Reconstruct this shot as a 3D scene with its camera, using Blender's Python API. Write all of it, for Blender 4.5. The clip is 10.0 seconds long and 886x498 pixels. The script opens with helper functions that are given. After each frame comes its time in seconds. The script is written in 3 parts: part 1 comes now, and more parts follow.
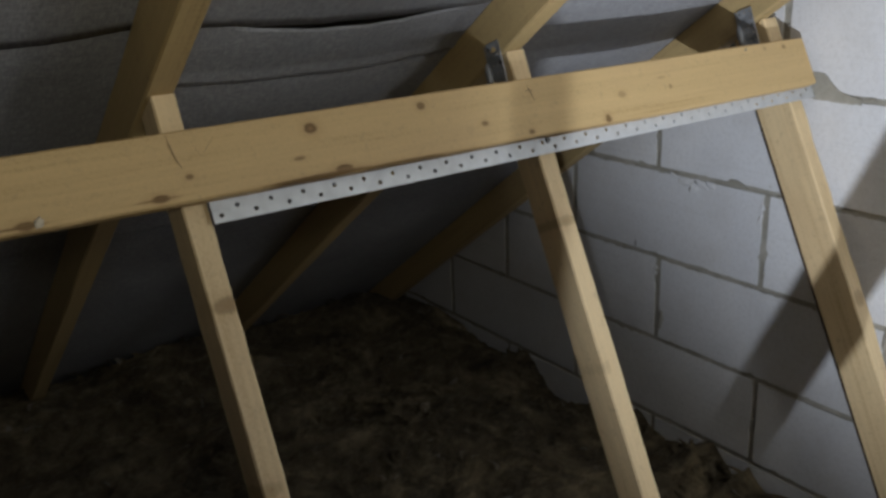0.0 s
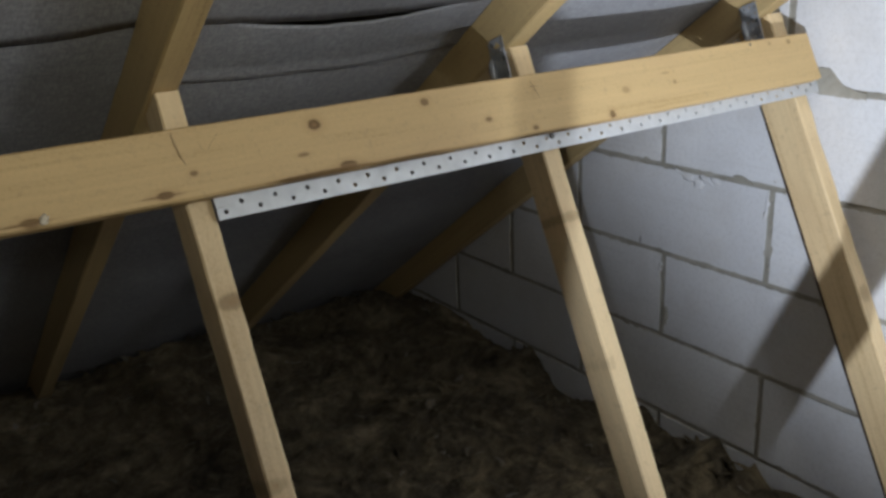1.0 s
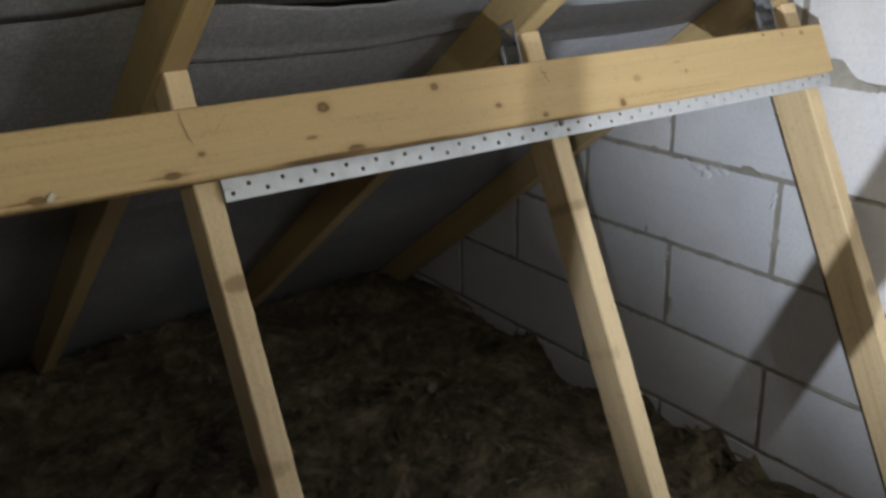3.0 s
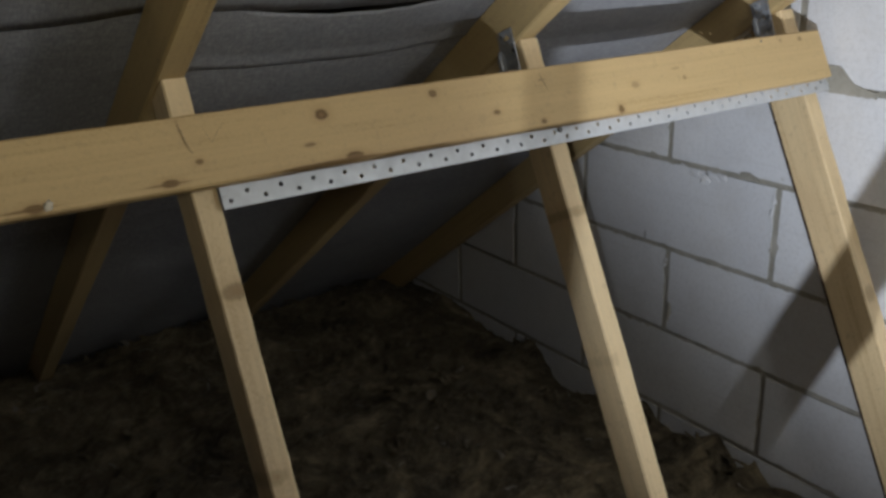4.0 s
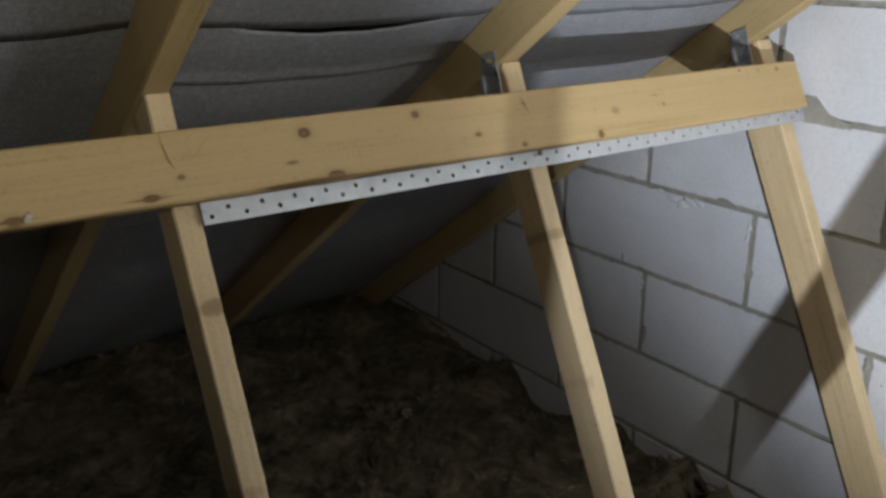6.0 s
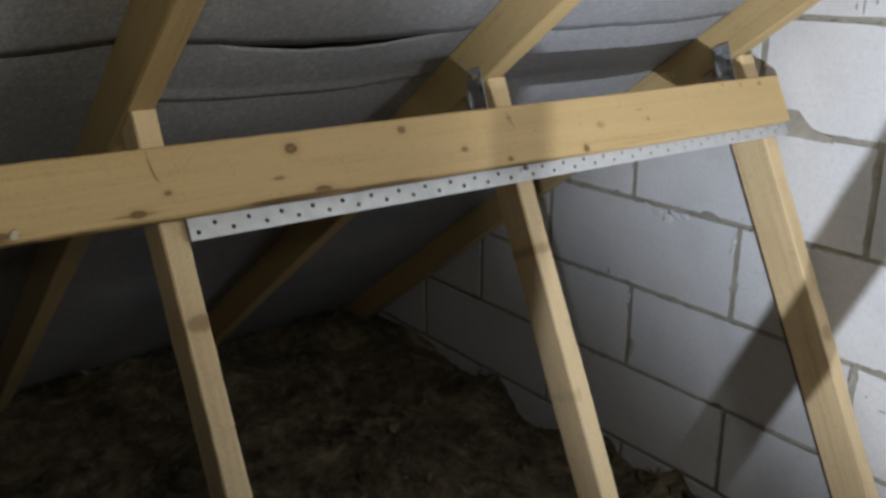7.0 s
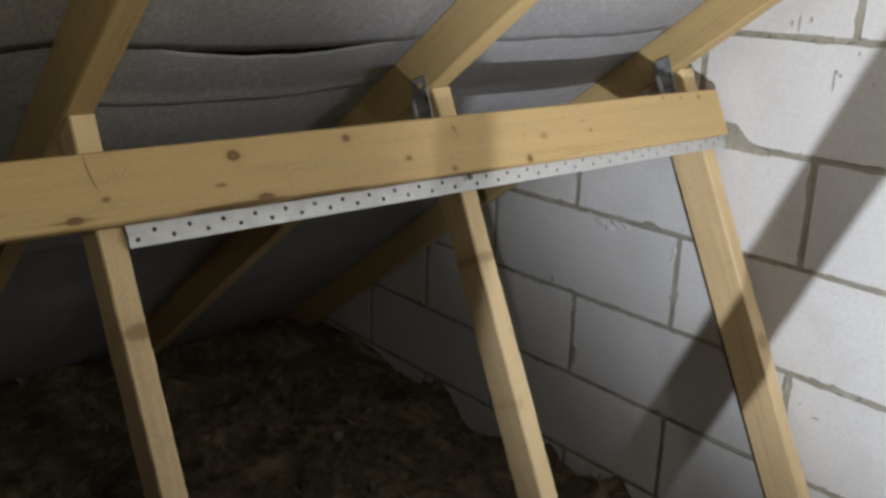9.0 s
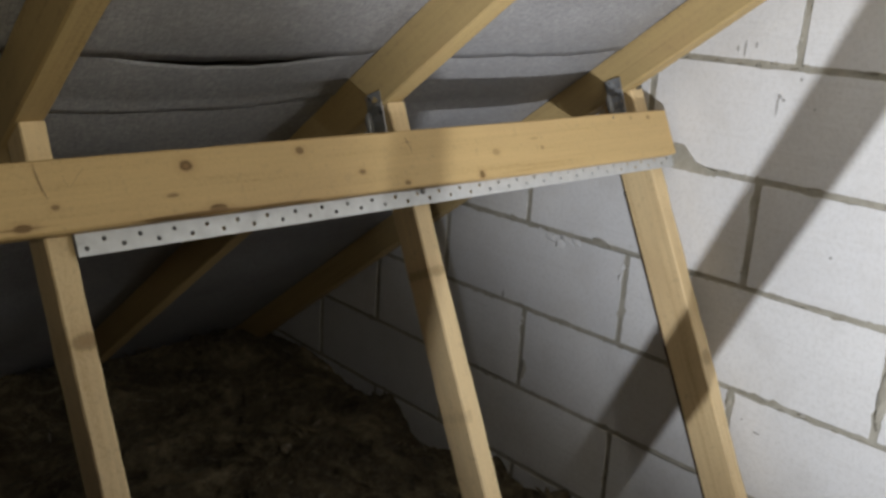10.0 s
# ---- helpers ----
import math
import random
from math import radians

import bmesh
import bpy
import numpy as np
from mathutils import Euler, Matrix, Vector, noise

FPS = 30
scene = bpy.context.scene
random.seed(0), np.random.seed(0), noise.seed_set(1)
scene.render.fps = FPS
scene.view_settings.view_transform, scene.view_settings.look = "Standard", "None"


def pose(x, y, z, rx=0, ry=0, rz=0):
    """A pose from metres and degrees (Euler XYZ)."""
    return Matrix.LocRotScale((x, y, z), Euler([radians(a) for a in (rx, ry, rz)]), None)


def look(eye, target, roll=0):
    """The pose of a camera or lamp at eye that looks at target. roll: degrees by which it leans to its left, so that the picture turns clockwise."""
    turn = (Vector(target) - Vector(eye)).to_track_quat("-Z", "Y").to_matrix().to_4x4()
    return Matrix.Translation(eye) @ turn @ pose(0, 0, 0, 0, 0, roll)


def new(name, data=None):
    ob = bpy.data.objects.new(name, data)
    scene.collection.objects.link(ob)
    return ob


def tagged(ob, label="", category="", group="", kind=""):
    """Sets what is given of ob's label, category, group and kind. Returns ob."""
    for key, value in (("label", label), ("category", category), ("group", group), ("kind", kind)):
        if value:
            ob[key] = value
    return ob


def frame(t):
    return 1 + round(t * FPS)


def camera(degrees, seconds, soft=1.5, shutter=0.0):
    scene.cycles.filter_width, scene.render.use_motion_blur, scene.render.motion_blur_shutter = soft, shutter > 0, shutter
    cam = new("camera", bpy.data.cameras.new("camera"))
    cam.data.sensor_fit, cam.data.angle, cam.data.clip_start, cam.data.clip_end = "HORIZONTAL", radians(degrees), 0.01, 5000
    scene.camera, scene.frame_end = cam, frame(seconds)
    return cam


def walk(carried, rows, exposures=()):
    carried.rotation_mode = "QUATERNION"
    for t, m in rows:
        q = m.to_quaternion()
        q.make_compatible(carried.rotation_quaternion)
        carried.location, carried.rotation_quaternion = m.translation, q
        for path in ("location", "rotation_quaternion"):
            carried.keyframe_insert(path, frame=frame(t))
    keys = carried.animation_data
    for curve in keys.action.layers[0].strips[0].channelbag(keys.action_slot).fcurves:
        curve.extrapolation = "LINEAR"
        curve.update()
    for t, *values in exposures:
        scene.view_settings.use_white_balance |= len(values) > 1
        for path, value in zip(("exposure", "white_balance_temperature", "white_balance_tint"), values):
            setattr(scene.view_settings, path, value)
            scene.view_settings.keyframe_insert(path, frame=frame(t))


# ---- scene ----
cam = camera(52.0, 10.0, soft=3.0)
PATH = [
    (0, (-1.8598, -1.2639, 1.4592), (-0.772, 0.2861, 0.8157), -2.2),
    (0.5, (-1.8591, -1.263, 1.4589), (-0.7711, 0.2848, 0.8105), -2.09),
    (1, (-1.8593, -1.2668, 1.4562), (-0.7823, 0.2894, 0.8092), -2.5),
    (1.5, (-1.8613, -1.2596, 1.4575), (-0.7733, 0.2811, 0.7924), -1.73),
    (2, (-1.856, -1.2528, 1.4576), (-0.7679, 0.265, 0.7418), -1.07),
    (2.5, (-1.8599, -1.2606, 1.4609), (-0.83, 0.3171, 0.7898), -1.91),
    (3, (-1.8604, -1.2574, 1.4586), (-0.7961, 0.2927, 0.7771), -1.36),
    (3.2, (-1.8604, -1.2574, 1.4586), (-0.7921, 0.2917, 0.7815), -1.36),
    (4.3, (-1.8578, -1.254, 1.4603), (-0.7884, 0.2983, 0.79), -1.41),
    (4.5, (-1.8578, -1.254, 1.4603), (-0.7834, 0.2933, 0.7884), -0.91),
    (5, (-1.8598, -1.2575, 1.4664), (-0.7489, 0.2735, 0.8169), 0.09),
    (5.2, (-1.8598, -1.2575, 1.4664), (-0.7495, 0.2783, 0.8253), 0.29),
    (6.3, (-1.8641, -1.2601, 1.4668), (-0.7446, 0.2723, 0.8341), 0.35),
    (6.5, (-1.8641, -1.2601, 1.4668), (-0.7386, 0.2693, 0.8391), 0.65),
    (7, (-1.8656, -1.2633, 1.4683), (-0.7217, 0.262, 0.8643), 0.21),
    (7.5, (-1.8651, -1.2569, 1.4647), (-0.7045, 0.2492, 0.8445), 1.34),
    (8, (-1.8657, -1.2621, 1.4685), (-0.6792, 0.2324, 0.8695), 1.42),
    (8.5, (-1.8605, -1.2664, 1.4735), (-0.6382, 0.2002, 0.8778), 1.61),
    (9, (-1.8625, -1.2685, 1.4731), (-0.6249, 0.1882, 0.8844), 1.63),
    (9.5, (-1.8698, -1.2668, 1.4726), (-0.6057, 0.1724, 0.8971), 2.18),
    (10, (-1.87, -1.279, 1.4795), (-0.5497, 0.1157, 0.9214), 3.43),
]
EXPOSURES = [(0, -0.20, 6140, 10), (0.5, -0.10, 6140, 10), (1, 0.26, 5990, 10), (1.5, 0.10, 6090, 10), (2, -0.05, 6140, 10), (2.5, 0.00, 6090, 10),
             (3, 0.15, 6140, 10), (4.5, -0.18, 6140, 10), (5, -0.15, 6070, 10), (6.5, 0.03, 6120, 10), (7, 0.06, 6170, 10), (7.5, 0.20, 6320, 10),
             (8, 0.11, 6420, 10), (8.5, 0.09, 6570, 10), (9, 0.03, 6590, 10), (9.5, -0.04, 6690, 10), (10, -0.06, 6700, 10)]
walk(cam, [(t, look(eye, target, roll)) for t, eye, target, roll in PATH], EXPOSURES)

# ---- light: a work lamp low down in the room, and an added fill lamp up behind ----
world = bpy.data.worlds.new("attic_dark")
world.use_nodes = True
world.node_tree.nodes["Background"].inputs[0].default_value = (0.5, 0.55, 0.65, 1)
world.node_tree.nodes["Background"].inputs[1].default_value = 0.0
scene.world = world

LAMP = Vector((-2.00, -1.86, 0.44))
spot = bpy.data.lights.new("work_lamp", "SPOT")
spot.energy, spot.color = 208, (0.94, 0.985, 1.06)
spot.spot_size, spot.spot_blend, spot.shadow_soft_size = radians(84), 1.0, 0.014
new("work_lamp", spot).matrix_world = look(LAMP, LAMP + Vector((0.85, 0.49, 0.48)))

# an unseen fill lamp added up behind the camera, turned towards the roof
FILL_AT = Vector((-1.86, -1.48, 1.66))
fill_spot = bpy.data.lights.new("fill_lamp", "SPOT")
fill_spot.energy, fill_spot.color = 21.0, (1.0, 0.95, 0.76)
fill_spot.spot_size, fill_spot.spot_blend, fill_spot.shadow_soft_size = radians(92), 1.0, 0.05
new("fill_lamp", fill_spot).matrix_world = look(FILL_AT, (-1.62, 0.0, 1.92))

# a bare bulb hanging near the gable wall
bulb = bpy.data.lights.new("bulb", "POINT")
bulb.energy, bulb.color, bulb.shadow_soft_size = 11.7, (0.985, 0.975, 0.92), 0.045
new("bulb", bulb).location = (-0.52, -1.32, 1.575)

# ---- the frame's geometry ----
SLOPE = 0.72                      # fall of the rafters towards the eaves, z per y
UNDER = 1.272                     # height of the rafters' underside at y = 0
SHEET = 1.383                     # height of the membrane at y = 0
RIDGE_Y = -1.5
LEAN = math.atan(0.48)            # lean of the posts
UP = Vector((0, math.sin(LEAN), math.cos(LEAN)))
FRONT = Vector((0, -math.cos(LEAN), math.sin(LEAN)))
RAF = Vector((0, -math.cos(math.atan(SLOPE)), math.sin(math.atan(SLOPE))))
DOWN = Vector((0, -RAF.z, RAF.y))
BOARD_FACE = Vector((0, -0.083, 1.180))   # middle of the long board's front face
POST_X = (-1.440, -0.797, -0.058)


def axes(ax, ay, az, o):
    m = Matrix.Identity(4)
    for i, v in enumerate((Vector(ax), Vector(ay), Vector(az), Vector(o))):
        m.col[i][:3] = v
    return m


def part(name, bm, material, parent=None, label="", m=None, smooth=False):
    """One bmesh as one mesh object, under a thing if one is given."""
    me = bpy.data.meshes.new(name)
    bm.normal_update()
    bm.to_mesh(me)
    bm.free()
    if smooth:
        me.polygons.foreach_set("use_smooth", [True] * len(me.polygons))
    if material:
        me.materials.append(material)
    ob = new(name, me)
    if parent:
        ob.parent = parent
    if m is not None:
        ob.matrix_basis = m
    if label:
        ob["label"] = label
    return ob


# ---- materials ----
class Nodes:
    def __init__(self, name, rough=0.8, metal=0.0):
        self.mat = bpy.data.materials.new(name)
        self.mat.use_nodes = True
        self.t = self.mat.node_tree
        self.b = self.t.nodes["Principled BSDF"]
        self.b.inputs["Roughness"].default_value = rough
        self.b.inputs["Metallic"].default_value = metal

    def node(self, kind, ins=(), **attrs):
        n = self.t.nodes.new(kind)
        for k, v in attrs.items():
            setattr(n, k, v)
        for k, v in dict(ins).items():
            self.put(n.inputs[k], v)
        return n

    def put(self, socket, v):
        if hasattr(v, "is_output"):
            self.t.links.new(v, socket)
        elif isinstance(v, tuple) and len(v) == 3 and socket.type == "RGBA":
            socket.default_value = (*v, 1)
        else:
            socket.default_value = v

    def coords(self, scale=(1, 1, 1), kind="Object"):
        c = self.node("ShaderNodeTexCoord").outputs[kind]
        return self.node("ShaderNodeMapping", {"Vector": c, "Scale": scale}).outputs[0]

    def noise(self, vec, scale, detail=4.0, rough=0.55, dist=0.0):
        return self.node("ShaderNodeTexNoise", {"Vector": vec, "Scale": scale, "Detail": detail, "Roughness": rough, "Distortion": dist}).outputs[0]

    def ramp(self, fac, stops):
        r = self.node("ShaderNodeValToRGB", {"Fac": fac})
        e = r.color_ramp.elements
        while len(e) < len(stops):
            e.new(0.5)
        for el, (p, c) in zip(e, stops):
            el.position, el.color = p, (*c, 1) if len(c) == 3 else c
        return r.outputs[0]

    def grey(self, fac, a, b, lo=0.0, hi=1.0):
        return self.node("ShaderNodeMapRange", {"Value": fac, "From Min": a, "From Max": b, "To Min": lo, "To Max": hi}, clamp=True).outputs[0]

    def mix(self, fac, a, b, mode="MIX"):
        n = self.node("ShaderNodeMix", data_type="RGBA", blend_type=mode)
        self.put(n.inputs[0], fac)
        self.put(n.inputs[6], a)
        self.put(n.inputs[7], b)
        return n.outputs[2]

    def calc(self, op, a, b=0.0):
        n = self.node("ShaderNodeMath", operation=op)
        self.put(n.inputs[0], a)
        self.put(n.inputs[1], b)
        return n.outputs[0]

    def bump(self, height, strength=0.3, dist=0.002):
        n = self.node("ShaderNodeBump", {"Height": height, "Strength": strength, "Distance": dist})
        self.put(self.b.inputs["Normal"], n.outputs[0])

    def done(self, colour):
        self.put(self.b.inputs["Base Color"], colour)
        return self.mat


def pine(name, knots=(), light=(0.61, 0.455, 0.24), dark=(0.455, 0.30, 0.13)):
    """Sawn softwood, grain along the object's x; knots: (x, y, length, height) on its face, painted shade lines too."""
    n = Nodes(name, rough=0.62)
    rnd = n.node("ShaderNodeObjectInfo").outputs["Random"]
    c = n.node("ShaderNodeTexCoord").outputs["Object"]
    shift = n.node("ShaderNodeCombineXYZ", {"X": n.calc("MULTIPLY", rnd, 37.0), "Y": n.calc("MULTIPLY", rnd, 3.0)}).outputs[0]
    moved = n.node("ShaderNodeVectorMath", {0: c, 1: shift}, operation="ADD").outputs[0]
    fine = n.noise(n.node("ShaderNodeMapping", {"Vector": moved, "Scale": (3.0, 160, 160)}).outputs[0], 1.0, 5, 0.6, 0.4)
    wide = n.noise(n.node("ShaderNodeMapping", {"Vector": moved, "Scale": (1.1, 26, 26)}).outputs[0], 1.0, 3, 0.5, 0.8)
    blot = n.noise(n.node("ShaderNodeMapping", {"Vector": moved, "Scale": (3.5, 9, 9)}).outputs[0], 1.0, 3, 0.6)
    speck = n.noise(moved, 190.0, 3, 0.7)
    tone = n.calc("ADD", n.calc("ADD", n.calc("MULTIPLY", fine, 0.40), n.calc("MULTIPLY", wide, 0.50)), n.calc("MULTIPLY", n.calc("SUBTRACT", speck, 0.33), 0.42))
    col = n.ramp(tone, [(0.32, dark), (0.47, light), (0.70, tuple(min(1, v * 1.13) for v in light))])
    col = n.mix(n.grey(blot, 0.5, 0.8, 0, 0.35), col, (0.50, 0.33, 0.17))
    grime = n.noise(moved, 55.0, 4, 0.7)
    col = n.mix(n.grey(grime, 0.56, 0.76, 0, 0.38), col, (0.30, 0.20, 0.11))
    for x, y, length, high, tint in knots:
        d = n.node("ShaderNodeMapping", {"Vector": c, "Location": (-x / length, -y / high, 0), "Scale": (1 / length, 1 / high, 0.0)}).outputs[0]
        r = n.node("ShaderNodeVectorMath", {0: d}, operation="LENGTH").outputs["Value"]
        r = n.calc("ADD", r, n.calc("MULTIPLY", n.calc("SUBTRACT", fine, 0.5), 0.9))
        r = n.calc("ADD", r, n.calc("MULTIPLY", n.calc("SUBTRACT", grime, 0.5), 0.5))
        halo = n.grey(r, 0.9, 2.4, 0.5 * tint, 0.0)
        col = n.mix(halo, col, (0.43, 0.27, 0.11))
        ring = n.grey(r, 0.75, 1.15, tint, 0.0)
        col = n.mix(ring, col, (0.150, 0.080, 0.020))
        if high > 0.008:
            col = n.mix(n.grey(r, 0.30, 0.62, tint * 0.6, 0.0), col, (0.33, 0.19, 0.070))
    n.bump(n.calc("ADD", fine, n.calc("MULTIPLY", grime, 0.5)), 0.35, 0.0012)
    return n.done(col)


def aerated_block():
    n = Nodes("aerated_concrete", rough=0.92)
    rnd = n.node("ShaderNodeObjectInfo").outputs["Random"]
    c = n.node("ShaderNodeTexCoord").outputs["Object"]
    shift = n.node("ShaderNodeCombineXYZ", {"Y": n.calc("MULTIPLY", rnd, 41.0), "Z": n.calc("MULTIPLY", rnd, 17.0)}).outputs[0]
    v = n.node("ShaderNodeVectorMath", {0: c, 1: shift}, operation="ADD").outputs[0]
    saw = n.noise(n.node("ShaderNodeMapping", {"Vector": v, "Scale": (20, 2.5, 120)}).outputs[0], 1.0, 3, 0.5)
    pit = n.noise(v, 260.0, 3, 0.6)
    stain = n.noise(v, 7.0, 5, 0.62)
    grain = n.noise(v, 95.0, 4, 0.75)
    base = n.mix(rnd, (0.74, 0.745, 0.76), (0.81, 0.81, 0.81))
    col = n.mix(n.grey(stain, 0.46, 0.75, 0, 0.45), base, (0.61, 0.595, 0.575))
    col = n.mix(n.grey(grain, 0.47, 0.66, 0, 0.34), col, (0.54, 0.535, 0.525))
    col = n.mix(n.grey(saw, 0.55, 0.8, 0, 0.34), col, (0.60, 0.59, 0.58))
    col = n.mix(n.grey(pit, 0.60, 0.74, 0, 0.40), col, (0.42, 0.41, 0.40))
    h = n.calc("ADD", n.calc("MULTIPLY", pit, 0.8), n.calc("ADD", n.calc("MULTIPLY", saw, 0.6), n.calc("MULTIPLY", stain, 1.5)))
    n.bump(h, 0.5, 0.002)
    return n.done(col)


def mortar_mix():
    n = Nodes("mortar", rough=0.95)
    c = n.coords()
    a, b = n.noise(c, 90.0, 5, 0.7), n.noise(c, 12.0, 4, 0.6)
    col = n.ramp(b, [(0.35, (0.35, 0.33, 0.275)), (0.55, (0.45, 0.425, 0.36)), (0.75, (0.53, 0.505, 0.44))])
    col = n.mix(n.grey(a, 0.58, 0.75, 0, 0.4), col, (0.27, 0.245, 0.20))
    n.bump(n.calc("ADD", a, b), 0.9, 0.006)
    return n.done(col)


def membrane_cloth():
    n = Nodes("roof_membrane", rough=0.75)
    c = n.coords()
    warp = n.noise(n.coords((500, 60, 60)), 1.0, 2, 0.5)
    weft = n.noise(n.coords((60, 500, 500)), 1.0, 2, 0.5)
    fibre = n.calc("MULTIPLY", warp, weft)
    big = n.noise(c, 4.0, 5, 0.6)
    col = n.ramp(big, [(0.3, (0.33, 0.33, 0.34)), (0.6, (0.42, 0.42, 0.432)), (0.8, (0.48, 0.48, 0.49))])
    col = n.mix(n.grey(fibre, 0.16, 0.36, 0.6, 0.0), col, (0.17, 0.17, 0.18))
    col = n.mix(n.grey(n.noise(c, 130.0, 4, 0.75), 0.47, 0.66, 0, 0.62), col, (0.20, 0.20, 0.21))
    n.bump(fibre, 0.4, 0.0015)
    return n.done(col)


def mineral_wool():
    n = Nodes("mineral_wool", rough=1.0)
    c = n.coords()
    a, b, d = n.noise(c, 3.3, 6, 0.66, 1.6), n.noise(c, 26.0, 5, 0.7, 1.2), n.noise(n.coords((1, 2.2, 1)), 150.0, 3, 0.7, 1.0)
    mid = n.noise(n.coords((1.0, 1.6, 1.0)), 8.5, 5, 0.6, 2.2)
    col = n.ramp(a, [(0.34, (0.040, 0.030, 0.016)), (0.47, (0.105, 0.079, 0.042)), (0.58, (0.225, 0.176, 0.098)), (0.72, (0.42, 0.335, 0.20))])
    col = n.mix(n.grey(mid, 0.54, 0.74, 0, 0.5), col, (0.40, 0.33, 0.21))
    col = n.mix(n.grey(mid, 0.47, 0.33, 0, 0.55), col, (0.060, 0.044, 0.026))
    col = n.mix(n.grey(b, 0.52, 0.72, 0, 0.3), col, (0.37, 0.31, 0.195))
    col = n.mix(n.grey(b, 0.44, 0.27, 0, 0.4), col, (0.045, 0.034, 0.023))
    col = n.mix(n.grey(d, 0.52, 0.68, 0, 0.40), col, (0.36, 0.30, 0.19))
    col = n.mix(n.grey(d, 0.48, 0.34, 0, 0.40), col, (0.040, 0.030, 0.020))
    island = n.node("ShaderNodeNewGeometry").outputs["Random Per Island"]
    col = n.mix(n.grey(island, 0.965, 1.0, 0, 0.8), col, (0.42, 0.38, 0.32))
    n.bump(n.calc("ADD", b, d), 0.7, 0.012)
    return n.done(col)


def zinc(name, colour=(0.60, 0.62, 0.64), rough=0.45, metal=0.55):
    n = Nodes(name, rough=rough, metal=metal)
    c = n.coords()
    a, b = n.noise(c, 45.0, 4, 0.6), n.noise(c, 400.0, 2, 0.5)
    col = n.mix(n.grey(a, 0.4, 0.75, 0, 0.5), colour, tuple(v * 0.72 for v in colour))
    n.put(n.b.inputs["Roughness"], n.grey(a, 0.3, 0.7, rough - 0.1, rough + 0.15))
    n.bump(b, 0.15, 0.0006)
    return n.done(col)


def rough_plain(name, colour):
    n = Nodes(name, rough=0.9)
    a, b = n.noise(n.coords(), 3.0, 5, 0.6), n.noise(n.coords(), 40.0, 4, 0.6)
    col = n.mix(n.grey(a, 0.35, 0.7), colour, tuple(v * 0.75 for v in colour))
    n.bump(b, 0.4, 0.004)
    return n.done(col)


BLOCK, MORTAR, CLOTH, WOOL = aerated_block(), mortar_mix(), membrane_cloth(), mineral_wool()
PINE = pine("pine")
RAFTER_PINE = pine("pine_rafter", (), (0.46, 0.335, 0.152), (0.31, 0.21, 0.085))
ZINC, DARK_ZINC = zinc("galvanised_strip", (0.62, 0.635, 0.645), 0.45, 0.25), zinc("galvanised_bracket", (0.40, 0.41, 0.42), 0.42, 0.55)
SCREW = zinc("screw_steel", (0.16, 0.155, 0.15), 0.45, 0.7)
PENCIL = rough_plain("pencil_lead", (0.20, 0.135, 0.075))
BOARDS = rough_plain("subfloor_boards", (0.15, 0.115, 0.08))
# for the unseen light-blocking planks, dark so they bounce little light
BLOCKER_DARK = rough_plain("light_blocker", (0.075, 0.052, 0.035))


# ---- large structure ----
def sheet_z(y, c=SHEET):
    """Height of the roof's inner skin over y."""
    return c - SLOPE * (y if y > RIDGE_Y else 2 * RIDGE_Y - y)


def prism(points, x0, x1):
    """A flat outline in (y, z), drawn out from x0 to x1."""
    bm = bmesh.new()
    a = [bm.verts.new((x0, y, z)) for y, z in points]
    b = [bm.verts.new((x1, y, z)) for y, z in points]
    bm.faces.new(a)
    bm.faces.new(b[::-1])
    for i in range(len(a)):
        j = (i + 1) % len(a)
        bm.faces.new((a[i], b[i], b[j], a[j]))
    bmesh.ops.recalc_face_normals(bm, faces=bm.faces)
    return bm


EAVE = 2.06
FAR = 2 * RIDGE_Y - EAVE
GABLE = [(EAVE, -0.2), (EAVE, sheet_z(EAVE, 1.40)), (RIDGE_Y, sheet_z(RIDGE_Y, 1.40)), (FAR, sheet_z(FAR, 1.40)), (FAR, -0.2)]
wall_east = tagged(part("wall_east", prism(GABLE, 0.0036, 0.25), MORTAR), "gable wall of white aerated concrete blocks in grey mortar", "wall", kind="structure")
wall_west = tagged(part("wall_west", prism(GABLE, -4.6, -4.4), BLOCK), "plain pale gable wall closing the attic", "wall", kind="structure")
floor = tagged(part("floor", prism([(EAVE, -0.2), (EAVE, -0.02), (FAR, -0.02), (FAR, -0.2)], -4.4, 0.007), BOARDS), "rough boarded attic floor", "floor", kind="structure")


